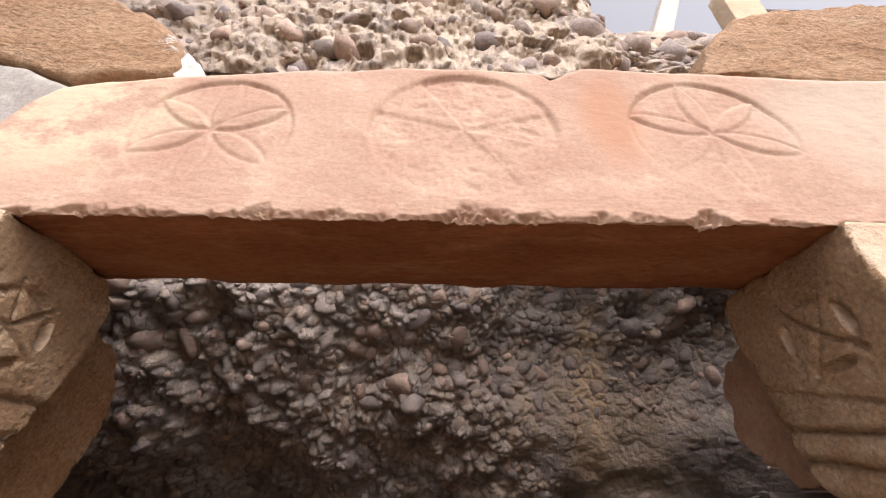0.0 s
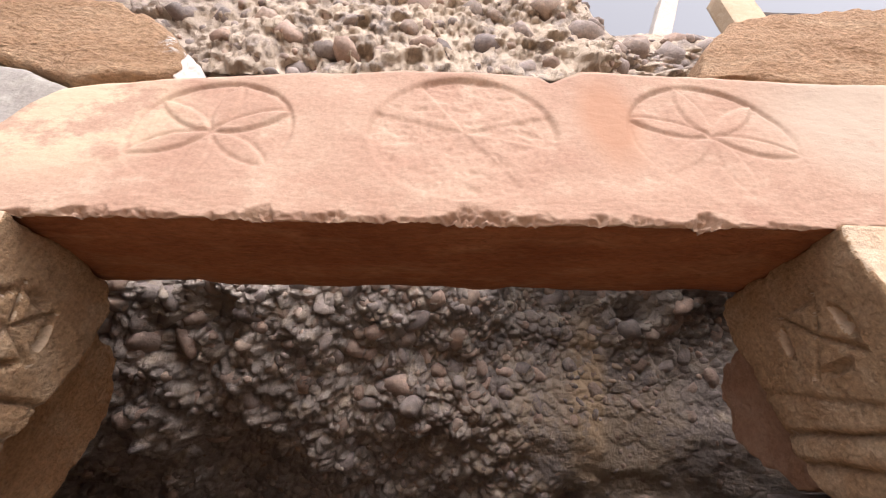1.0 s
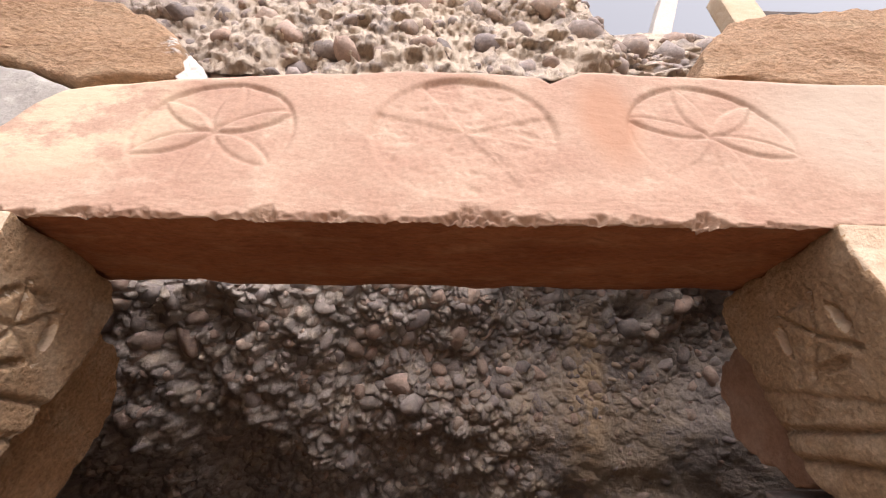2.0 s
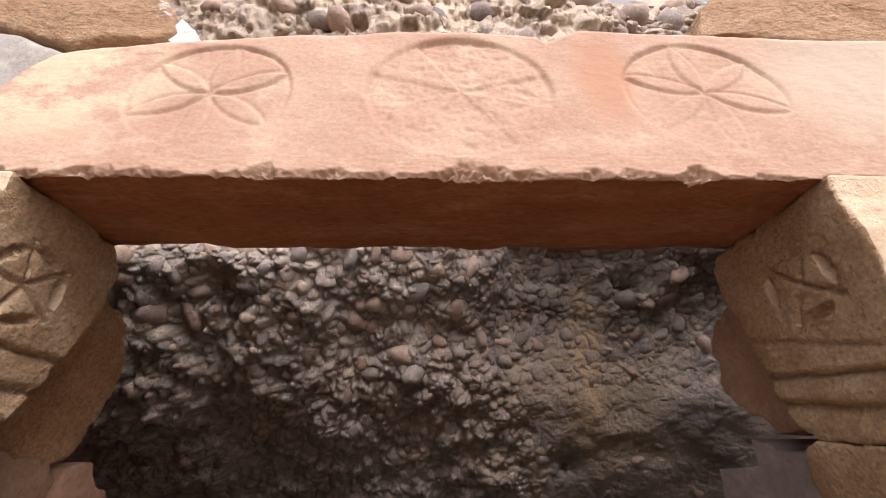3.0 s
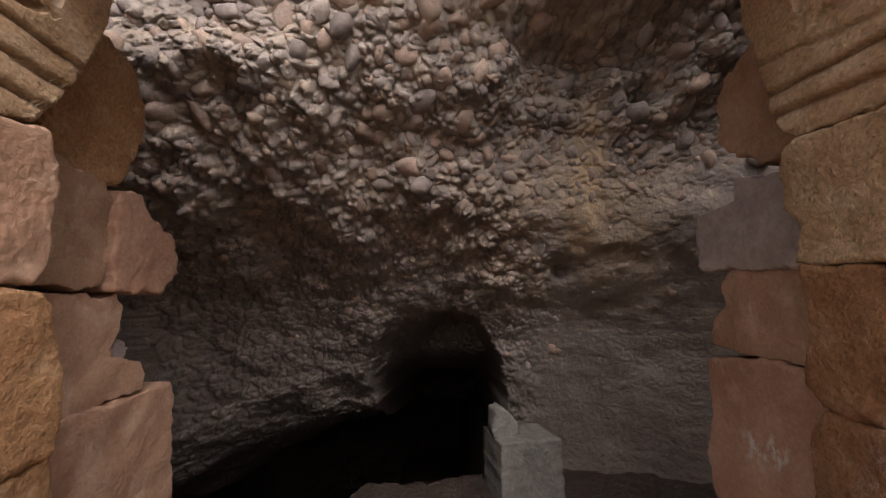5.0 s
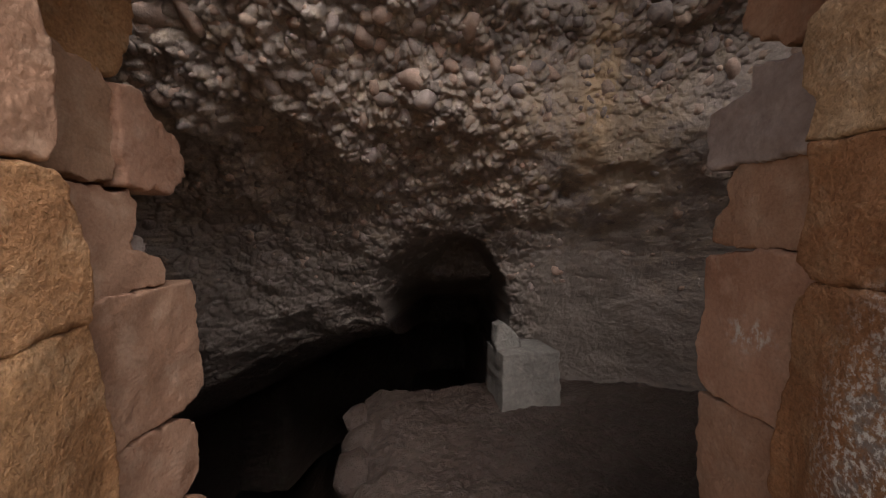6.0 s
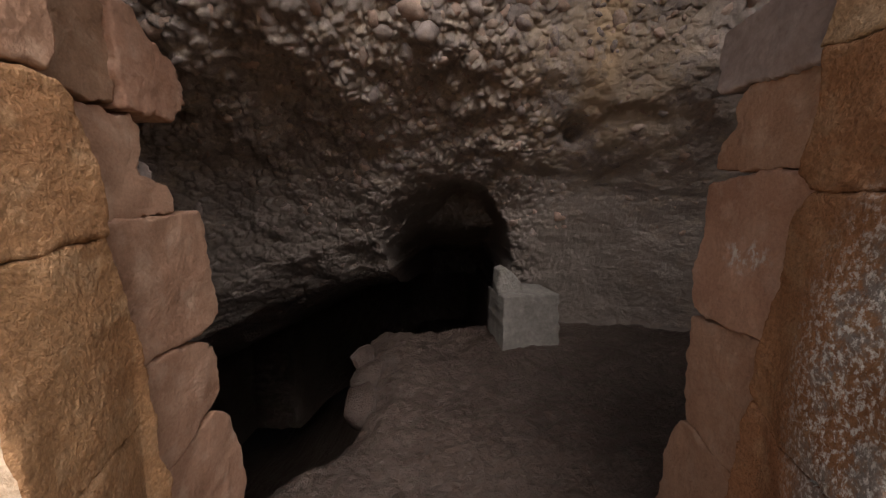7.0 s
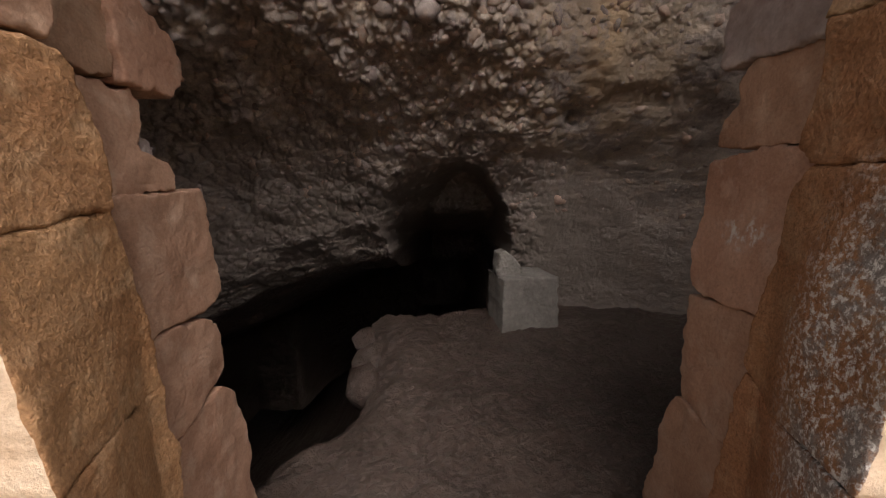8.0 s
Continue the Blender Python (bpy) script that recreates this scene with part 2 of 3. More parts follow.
# ---- cave rock ----
PROFILE = [(2.35, -2.0), (2.3, 0.3), (2.26, 0.6), (2.2, 0.8), (2.13, 0.98), (2.03, 1.12), (1.92, 1.245), (1.8, 1.36), (1.52, 1.6), (1.3, 1.85), (1.15, 2.05), (1.0, 2.24), (0.88, 2.42),
           (0.80, 2.66), (0.68, 2.82), (0.55, 2.78), (0.49, 2.72), (0.47, 2.80), (0.49, 2.95), (0.55, 3.15), (0.68, 3.4), (1.2, 3.5), (3.5, 3.7), (60, 4.0), (400, 4.2)]
prof = np.array(PROFILE)
plen = np.concatenate([[0], np.cumsum(np.linalg.norm(np.diff(prof, axis=0), axis=1))])
SLEN = plen[-1]


def rock_point(x, s):
    """The undisplaced rock at the sideways place x and the length s up its section."""
    y, z = float(np.interp(s, plen, prof[:, 0])), float(np.interp(s, plen, prof[:, 1]))
    half = 2.25 if x > 0 else 1.95
    g = math.sqrt(max(0.0, 1 - (abs(x) / half) ** 3)) if abs(x) < half else 0.0
    low = 1 - float(smooth(2.3, 2.6, z))
    y = y * (1 - low) + (0.36 + (y - 0.36) * g) * low
    y -= 0.27 * float(smooth(-0.25, -0.75, x)) * math.exp(-((z - 1.8) / 0.3) ** 2) * g
    y -= 0.22 * float(smooth(-0.75, -1.1, x)) * math.exp(-((z - 1.52) / 0.25) ** 2) * g
    y -= 0.14 * float(smooth(0.0, -0.45, x)) * math.exp(-((z - 2.03) / (0.15 if z < 2.03 else 0.4)) ** 2) * g
    y += 0.22 * float(smooth(-0.2, 0.6, x)) * math.exp(-((z - 1.95) / 0.33) ** 2) * g
    if z > 2.7:
        k = 2.6 - 1.45 * float(smooth(0.6, 0.9, x))
        z = 2.7 + (z - 2.7) * k
    return x, y, z


def rock_hollow(x, z):
    """How far the rock is hollowed back: the arched niche, the low hollow, a small hole."""
    half = 0.435 if x > 0 else 0.49
    r = (abs(x / half) ** 2.4 + max(0.0, (z - 0.45) / 0.64) ** 2.4) ** (1 / 2.4)
    r *= 1 + 0.05 * fbm(Vector((x * 6, 0.5, z * 6)), 4)
    width = 0.05 if x > 0.1 else 0.05 + 0.5 * float(smooth(0.15, -0.25, x))
    deep = (0.65 + 1.7 * float(smooth(0.8, 0.3, z))) * (1 - float(smooth(1 - width, 1 + width * 0.25, r)))
    if -2.6 < x < 0.45:
        edge = float(np.interp(x, [-1.7, -1.49, -1.26, -0.85, -0.55, -0.3], [0.18, 0.262, 0.376, 0.50, 0.555, 0.56])) + 0.06 * fbm(Vector((x * 4, 0.2, z * 4)), 4)
        under = 0.24 * float(smooth(edge + 0.14, edge - 0.12, z)) + 0.6 * float(smooth(edge - 0.05, edge - 0.5, z)) + 3.0 * float(smooth(edge - 0.3, edge - 0.8, z))
        deep = max(deep, under * float(smooth(0.45, 0.38, x)))
    deep += 0.22 * math.exp(-(((x - 1.0) / 0.09) ** 2 + ((z - 2.14) / 0.05) ** 2))
    rag = 0.07 * fbm(Vector((x * 5, 3.1, z * 5)), 4)
    deep += 0.32 * math.exp(-(((x - 0.68) / 0.45) ** 2 + (max(0.0, 2.3 - z + rag) / 0.13) ** 2 + (max(0.0, z - 2.3) / 0.1) ** 2))
    deep += 0.12 * math.exp(-(((x - 0.72) / 0.05) ** 2 + ((z - 1.33) / 0.04) ** 2))
    return deep


def mud(x, z):
    """1 where the rock is smooth mud rather than pebbly."""
    return float(smooth(0.3, 0.75, x)) * float(smooth(1.75, 1.25, z)) + 0.8 * float(smooth(0.1, 0.6, x)) * float(smooth(2.1, 1.85, z)) * float(smooth(1.3, 1.6, z)) + 0.15 * float(smooth(1.35, 1.0, z)) * float(smooth(0.1, -0.2, x))


def rock_at(x, s):
    x, y, z = rock_point(x, s)
    p = Vector((x, y, z))
    deep = rock_hollow(x, z) if (y > 0.7 and z < 2.4) or (x < -1.5 and z < 0.6) else 0.0
    p.y += min(deep, 1.0)
    calm = 1 - 0.85 * min(1.0, mud(x, z))
    lump = 0.07 * (0.45 + 0.55 * calm) * fbm(p * 2.3, 3)
    d = noise.voronoi(p * 9.0)[0]
    q = p + 0.02 * Vector((fbm(p * 9.0, 2), fbm(p * 9.0 + Vector((7, 0, 0)), 2), fbm(p * 9.0 + Vector((0, 9, 0)), 2)))
    e = noise.voronoi(q * 19.0)[0]
    lump += 0.018 * fbm(Vector((x * 5.0 + 3 * y, y * 3.0, z * 8.0 + x)), 5) * float(smooth(1.75, 1.35, z)) * (0.3 + 0.7 * calm)
    crack = 0.016 * float(smooth(0.0, 0.22, e[1] - e[0])) - 0.012
    w = noise.voronoi(q * 41.0)[0]
    lump += calm * (0.055 * (0.5 - d[0]) + 0.02 * fbm(p * 7.0, 4) + 0.02 * (0.45 - e[0]) + crack)
    lump += calm * (0.006 * float(smooth(0.0, 0.35, w[1] - w[0])) + 0.009 * fbm(p * 34.0, 3))
    if z > 2.45:
        # sockets that fallen cobbles left in the cliff
        lump -= 0.06 * float(smooth(0.30, 0.20, noise.voronoi(p * 6.0 + Vector((3.0, 0, 0)))[0][0]))
    over = float(smooth(1.0, 1.4, z))
    return Vector((x, y + deep - (1.0 - 0.25 * over) * lump, z - 0.65 * over * lump))


XS = np.concatenate([[-400, -60, -14, -6, -3.8], np.linspace(-2.7, -1.5, 28)[:-1], np.linspace(-1.5, 1.5, 430), np.linspace(1.5, 2.7, 28)[1:], [3.8, 6, 14, 60, 400]])
SS = np.concatenate([np.linspace(0, 2.0, 70)[:-1], np.linspace(2.0, 5.9, 540), np.linspace(5.9, 8.5, 24)[1:], [12, 30, 70, 200, SLEN]])
rv = [rock_at(x, s) for s in SS for x in XS]
nx = len(XS)
rf = [(j * nx + i, j * nx + i + 1, (j + 1) * nx + i + 1, (j + 1) * nx + i) for j in range(len(SS) - 1) for i in range(nx - 1)]
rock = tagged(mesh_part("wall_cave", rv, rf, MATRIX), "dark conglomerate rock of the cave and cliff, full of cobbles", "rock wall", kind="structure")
# shade painted in: faces of the low hollow take the floor's dark tone
rock.data.materials.append(EARTH_AND_SHADE)
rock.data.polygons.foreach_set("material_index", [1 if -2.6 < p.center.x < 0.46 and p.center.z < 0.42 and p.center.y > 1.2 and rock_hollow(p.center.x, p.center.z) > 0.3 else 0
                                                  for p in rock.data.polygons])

# ---- cave floor ----


def floor_edge(y):
    """Where the floor breaks off into the low hollow."""
    x = float(np.interp(y, [0.5, 0.8, 1.05, 1.18, 1.32, 1.5, 1.75, 2.0, 2.2], [-0.92, -0.85, -0.71, -0.56, -0.43, -0.40, -0.41, -0.48, -0.56]))
    return x + 0.035 * fbm(Vector((0, y * 7, 3.0)), 3)


def floor_z(x, y):
    z = float(np.interp(y, [0.2, 0.6, 1.2, 1.95, 3.6], [-0.31, -0.29, -0.12, 0.07, 0.1])) + 0.05 * (x - 0.5) * float(smooth(0.6, 1.4, y))
    z -= 1.55 * float(smooth(floor_edge(y), floor_edge(y) - 0.13, x)) + 0.07 * float(smooth(floor_edge(y) + 0.14, floor_edge(y) - 0.04, x))
    z -= 1.2 * float(smooth(2.2, 2.34, y + 0.04 * fbm(Vector((x * 6, 0, 1.0)), 3))) * float(smooth(0.36, 0.28, x))
    p = Vector((x, y, 0))
    return z + 0.03 * fbm(p * 2.2, 3) + 0.013 * fbm(p * 9, 3) + 0.009 * fbm(p * 24, 3) + 0.007 * max(0.0, fbm(p * 45, 2))


fx, fy = np.concatenate([[-8.0, -6.0, -4.6, -3.6], np.linspace(-2.8, 2.2, 400)]), np.concatenate([np.linspace(0.1, 2.2, 230), np.linspace(2.2, 4.9, 40)[1:], np.linspace(5.2, 11.0, 12)])
fv = [(x, y, floor_z(x, y)) for y in fy for x in fx]
nx = len(fx)
ff = [(j * nx + i, j * nx + i + 1, (j + 1) * nx + i + 1, (j + 1) * nx + i) for j in range(len(fy) - 1) for i in range(nx - 1)]
tagged(mesh_part("floor", fv, ff, EARTH_AND_SHADE), "uneven trodden earth floor of the cave, dropping off at one side", "floor", kind="structure")

# ---- doorway ----
jamb = {}
for side in (-1, 1):
    jamb[side] = tagged(new("stone_pier"), "rough golden and reddish sandstone blocks stacked beside the opening", "stone pier", "piers of the doorway")
    jamb[side].location = (side * 0.85, 0.15, GROUND_Z)


def hexafoil(x, z, cx, cz, r, turn, deep, sharp):
    """Depth of a compass-drawn rosette: the ground sunk inside its ring, six petals left standing."""
    dx, dz = x - cx, (z - cz) * 1.03
    rr = math.hypot(dx, dz)
    if rr > 1.2 * r:
        return 0.0
    upper = 0.5 + 0.5 * np.clip(1.4 * dz / r, -1, 1)
    sunk = smooth(r, r - 0.006, rr) * (0.12 + 0.6 * upper) + 0.75 * math.exp(-((rr - r + 0.003) / 0.004) ** 2) * upper
    petal, line = 0.0, 0.0
    for k, keep in enumerate((1.0, 0.85, 0.9, 1.0, 0.8, 0.9)):
        a = radians(turn + 60 * k)
        inside = min(r - math.hypot(dx - r * math.cos(a + math.pi / 3), dz - r * math.sin(a + math.pi / 3)),
                     r - math.hypot(dx - r * math.cos(a - math.pi / 3), dz - r * math.sin(a - math.pi / 3)))
        petal = max(petal, float(smooth(-0.001, 0.006, inside)) * keep)
        line = max(line, math.exp(-((inside + 0.002) / 0.0035) ** 2) * float(smooth(1.02, 0.9, rr / r)) * sharp[k])
    return deep * (float(sunk) * (1 - petal) + 0.6 * line)


def worn_cross(x, z, cx, cz, r, deep):
    """Depth of the middle roundel: a sunk disc with a worn diagonal cross left standing."""
    dx, dz = x - cx, (z - cz) * 1.06
    rr, ang = math.hypot(dx, dz), math.atan2(dz, dx)
    sunk = smooth(r, r - 0.012, rr) * (0.55 + 0.45 * np.clip(dz / r, -1, 1)) + 0.4 * math.exp(-((rr - r + 0.005) / 0.006) ** 2) * (dz > -0.1 * r)
    arm = 0.0
    for a in (40, 140, 215, 325):
        off = abs((ang - radians(a) + math.pi) % (2 * math.pi) - math.pi)
        arm = max(arm, float(smooth(0.40, 0.33, off)) * (0.75 if a != 325 else 1.0))
    pits = 0.35 * max(0.0, fbm(Vector((x * 40, 1.0, z * 55)), 4)) * float(smooth(r, r - 0.02, rr))
    return deep * (float(sunk) * (1 - 0.6 * arm) + pits)


# the lintel: a closed section swept along x
lx = np.linspace(-0.86, 1.02, 680)
top = np.interp(lx, [-0.86, -0.78, -0.72, -0.69, -0.67, -0.644, -0.583, -0.454, -0.234, -0.046, 0.147, 0.205, 0.223, 0.253, 0.289, 0.526, 0.683, 1.02],
                [1.74, 1.78, 1.83, 1.88, 1.938, 1.975, 1.992, 2.014, 2.040, 2.056, 2.054, 2.044, 2.027, 2.044, 2.062, 2.054, 2.042, 2.046])
ns = 44
rows = []
BACK = 0.225
for t in np.concatenate([np.linspace(0, 0.88, 80)[:-1], np.linspace(0.88, 1, 34)]):
    rows.append(("front", float(t)))
for k in range(1, ns):
    rows.append(("under", k / (ns - 1)))
for k in range(1, 8):
    rows.append(("back", k / 7))
for k in range(1, 9):
    rows.append(("top", k / 9))
chipn = np.array([fbm(Vector((x * 14, 0.3, 0.7)), 4) for x in lx])
chipm = np.array([fbm(Vector((x * 45, 2.3, 0.7)), 3) for x in lx])
chipf = np.array([fbm(Vector((x * 130, 4.3, 0.7)), 2) for x in lx])
chip = np.clip(0.007 + 0.009 * chipn + 0.006 * chipm + 0.004 * chipf, 0.001, 0.035) + 0.016 * np.exp(-((lx - 0.065) / 0.05) ** 4) + 0.012 * np.exp(-((lx - 0.40) / 0.02) ** 2)
backn = np.array([0.012 * fbm(Vector((x * 9, 5.3, 0.7)), 4) for x in lx]) + 0.015 * smooth(-0.35, -0.45, lx)
lv = []
for kind, t in rows:
    for i, x in enumerate(lx):
        c = chip[i]
        if kind == "front":
            z = top[i] - t * (top[i] - 1.7)
            dep = float(hexafoil(x, z, -0.352, 1.873, 0.131, 24, 0.0065, (0.95, 0.3, 0.3, 0.85, 0.1, 0.6)) + hexafoil(x, z, 0.475, 1.886, 0.139, 40, 0.0065, (0.35, 0.3, 0.95, 0.1, 0.2, 0.95))
                        + worn_cross(x, z, 0.058, 1.882, 0.160, 0.0105))
            p = Vector((x, 0, z))
            y = dep * (0.85 + 0.25 * fbm(p * 14, 3) + 0.16 * fbm(p * 75, 2)) + 0.004 * fbm(p * 6, 3) + 0.0006 * fbm(Vector((x * 40, 0, z * 110)), 3)
            under = 1 - smooth(0, c * (1.3 + 0.9 * fbm(p * 25, 3)), z - 1.7)
            y += c * under * (0.85 + 0.5 * fbm(p * 60, 3) + 0.45 * fbm(p * 170, 2))
            y += 0.004 * float(smooth(0.012, 0.0, top[i] - z))
        elif kind == "under":
            y = chip[i] * 0.95 * (1 - t) ** 3 + t * (BACK - backn[i])
            p = Vector((x, y, 1.7))
            z = 1.7 + 0.5 * c * (1 - t) ** 8 + 0.003 * fbm(p * 12, 3) + 0.0016 * fbm(Vector((x * 20, y * 110, 0)), 3) + 0.01 * t ** 12
        elif kind == "back":
            y, z = BACK - backn[i] + 0.01 * t, 1.71 + t * (top[i] - 1.72)
        else:
            y, z = (1 - t) * BACK + 0.006 * t, top[i] + 0.006 * fbm(Vector((x * 9, t, 0)), 3) * (1 - t)
        lv.append((x, float(y), float(z)))
nx, nr = len(lx), len(rows)
lf = [(j * nx + i, ((j + 1) % nr) * nx + i, ((j + 1) % nr) * nx + i + 1, j * nx + i + 1) for j in range(nr) for i in range(nx - 1)]
lf.append(tuple(j * nx for j in range(nr)))
lf.append(tuple((nr - 1 - j) * nx + nx - 1 for j in range(nr)))
lintel = mesh_part("carved_slab", lv, lf, PINK)
tagged(lintel, "pink sandstone lintel carved with three worn roundels, chipped edge", "carved slab")
# underside and back: redder stone, darkened to put their shade into the colour
lintel.data.materials.append(RED_SHADED)
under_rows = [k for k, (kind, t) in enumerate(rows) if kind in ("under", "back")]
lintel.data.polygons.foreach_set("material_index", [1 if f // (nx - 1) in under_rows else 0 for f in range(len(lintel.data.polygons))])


def carved_cross(cy, cz, r, cuts, rays, lines):
    """Depth of a small rosette: deep lens cuts at its rim, thin rays from its middle, tooled lines below it."""
    def depth(y, z):
        dy, dz = y - cy, z - cz
        d = 0.0
        for angle, weight in cuts:
            a = radians(angle)
            u = dy * math.cos(a) + dz * math.sin(a) - 0.80 * r
            w = -dy * math.sin(a) + dz * math.cos(a)
            d = max(d, 0.015 * weight * float(smooth(1.0, 0.35, math.hypot((u + 3.0 * w * w) / (0.17 * r), w / (0.52 * r)))))
        for angle, weight in rays:
            a = radians(angle)
            u, w = dy * math.cos(a) + dz * math.sin(a), -dy * math.sin(a) + dz * math.cos(a)
            if 0 < u < 1.08 * r:
                d = max(d, 0.009 * weight * math.exp(-(w / 0.004) ** 2))
        for h, slope, weight in lines:
            off = z - h - slope * (y - 0.1) + 0.003 * fbm(Vector((y * 30, h, 0)), 2)
            d = max(d, weight * (0.009 * math.exp(-(off / 0.0045) ** 2) + 0.004 * float(smooth(-0.03, 0.0, off)) * float(smooth(0.004, 0.0, off))))
        return d
    return depth


def reveal(s, front, back):
    """Puts (y, z) outlines on the side face of the opening, deeper = further out."""
    return lambda a, b, d: (s * (front + (back - front) * min(max(a / 0.6, -0.2), 1.3) + d), a, b)


def tapered(s):
    """The outer jambs: a little narrower towards the foot at the front corner."""
    def put(a, b, d):
        nar = 0.19 * min(max(1.1 - b, 0.0), 1.2) * max(0.0, 1 - a / 0.26)
        return (s * ((0.566 if s < 0 else 0.582) - nar + d), a, b)
    return put


OUTER_W = [
    ("jamb_stone", ROSE, [(0.0, 1.335), (0.1, 1.352), (0.144, 1.372), (0.163, 1.407), (0.186, 1.464), (0.204, 1.528), (0.22, 1.611), (0.222, 1.65), (0.19, 1.688), (0.09, 1.697), (0.0, 1.697)],
     "golden sandstone jamb block carved with a worn cross",
     carved_cross(0.088, 1.570, 0.062, [(5, 1.0), (75, 0.6), (140, 0.8), (215, 0.6), (290, 0.9)], [(40, 0.9), (105, 0.8), (180, 0.7), (250, 0.9), (325, 0.9)],
                  [(1.487, -0.03, 0.8), (1.440, -0.03, 1.0), (1.394, -0.05, 1.0)])),
    ("jamb_stone", SMOOTH, [(0.0, 1.125), (0.148, 1.135), (0.175, 1.139), (0.19, 1.171), (0.183, 1.253), (0.177, 1.313), (0.158, 1.357), (0.1, 1.343), (0.0, 1.325)], "", None),
    ("jamb_stone", GOLD, [(0.0, 0.86), (0.075, 0.868), (0.233, 0.888), (0.242, 0.913), (0.236, 0.96), (0.218, 1.064), (0.206, 1.102), (0.183, 1.117), (0.114, 1.118), (0.0, 1.112)], "", None),
    ("jamb_stone", GOLD, [(0.0, 0.545), (0.094, 0.542), (0.3, 0.527), (0.285, 0.62), (0.248, 0.825), (0.231, 0.88), (0.075, 0.86), (0.0, 0.852)], "", None),
    ("jamb_stone", GOLD, [(0.0, 0.1), (0.31, 0.1), (0.314, 0.257), (0.317, 0.379), (0.30, 0.43), (0.299, 0.518), (0.12, 0.535), (0.0, 0.538)], "", None),
    ("jamb_stone", GOLD, [(0.0, -0.36), (0.32, -0.36), (0.315, 0.09), (0.0, 0.09)], "", None),
]
OUTER_E = [
    ("jamb_stone", ROSE, [(0.0, 1.352), (0.078, 1.357), (0.2, 1.37), (0.222, 1.393), (0.236, 1.443), (0.244, 1.496), (0.247, 1.564), (0.262, 1.62), (0.258, 1.675), (0.241, 1.694), (0.15, 1.697), (0.0, 1.697)],
     "golden sandstone jamb block with an incised cross and lines",
     carved_cross(0.111, 1.581, 0.062, [(8, 1.0), (170, 1.1), (92, 0.45), (265, 0.65)], [(48, 1.0), (118, 0.9), (215, 1.0), (300, 0.8)],
                  [(1.484, 0.29, 0.35), (1.446, 0.12, 1.0), (1.401, 0.16, 1.0)])),
    ("jamb_stone", ROSE, [(0.0, 1.152), (0.121, 1.157), (0.236, 1.172), (0.216, 1.225), (0.231, 1.256), (0.234, 1.314), (0.225, 1.351), (0.2, 1.362), (0.078, 1.349), (0.0, 1.344)], "", None),
    ("jamb_stone", RUST, [(0.0, 0.945), (0.126, 0.95), (0.221, 0.952), (0.244, 0.98), (0.231, 1.069), (0.224, 1.16), (0.119, 1.15), (0.0, 1.145)], "", None),
    ("jamb_stone", RUST, [(0.0, 0.56), (0.14, 0.545), (0.217, 0.53), (0.287, 0.562), (0.3, 0.583), (0.297, 0.641), (0.285, 0.7), (0.267, 0.779), (0.255, 0.85), (0.244, 0.916), (0.218, 0.943), (0.0, 0.937)],
     "rust-coloured jamb block with flaky pale stains", None),
    ("jamb_stone", RUST, [(0.0, 0.1), (0.36, 0.1), (0.348, 0.24), (0.346, 0.313), (0.32, 0.413), (0.318, 0.501), (0.297, 0.556), (0.217, 0.522), (0.14, 0.536), (0.0, 0.55)], "", None),
    ("jamb_stone", GOLD, [(0.0, -0.36), (0.35, -0.36), (0.34, 0.09), (0.0, 0.09)], "", None),
]
seed = 0
for s, stones in ((-1, OUTER_W), (1, OUTER_E)):
    for name, mat, out, label, cut in stones:
        seed += 1
        ob = outline_stone(name, out, 0.56, tapered(s), mat, jamb[s], label, edge=0.012, rings=80 if cut else 30, around=240 if cut else 170,
                      rough=(0.0035, 0.0008) if cut else (0.005, 0.0012), seed=seed, carve=cut)
        # faces turned to the yard get a paler material than the sides
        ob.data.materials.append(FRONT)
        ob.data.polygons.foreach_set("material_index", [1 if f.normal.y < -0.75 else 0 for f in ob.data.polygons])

INNER_W = [
    (GOLD, [(0.226, 1.387), (0.305, 1.363), (0.343, 1.357), (0.388, 1.364), (0.408, 1.402), (0.437, 1.479), (0.431, 1.575), (0.405, 1.619), (0.326, 1.64), (0.226, 1.654)], 0.0),
    (SMOOTH, [(0.205, 1.137), (0.393, 1.14), (0.391, 1.241), (0.378, 1.319), (0.351, 1.349), (0.265, 1.361), (0.205, 1.372)], 0.0),
    (ROSY, [(0.401, 1.137), (0.542, 1.144), (0.587, 1.189), (0.571, 1.231), (0.558, 1.275), (0.477, 1.306), (0.446, 1.343), (0.383, 1.343)], -0.012),
    (SMOOTH, [(0.226, 0.884), (0.344, 0.892), (0.537, 0.916), (0.519, 0.981), (0.435, 1.002), (0.447, 1.054), (0.449, 1.1), (0.429, 1.128), (0.226, 1.126)], 0.004),
    (GREYSTONE, [(0.435, 0.987), (0.487, 0.983), (0.496, 1.013), (0.461, 1.036)], 0.02),
    (ROSY, [(0.247, 0.597), (0.396, 0.593), (0.576, 0.591), (0.667, 0.622), (0.652, 0.699), (0.637, 0.769), (0.63, 0.88), (0.612, 0.913), (0.477, 0.906), (0.247, 0.89)], -0.006),
    (ROSY, [(0.268, 0.318), (0.456, 0.305), (0.617, 0.362), (0.658, 0.386), (0.645, 0.534), (0.58, 0.566), (0.395, 0.582), (0.268, 0.587)], 0.0),
    (ROSY, [(0.26, -0.33), (0.76, -0.33), (0.777, -0.17), (0.738, -0.063), (0.757, 0.028), (0.736, 0.167), (0.689, 0.295), (0.623, 0.344), (0.466, 0.294), (0.289, 0.308)], 0.003),
]
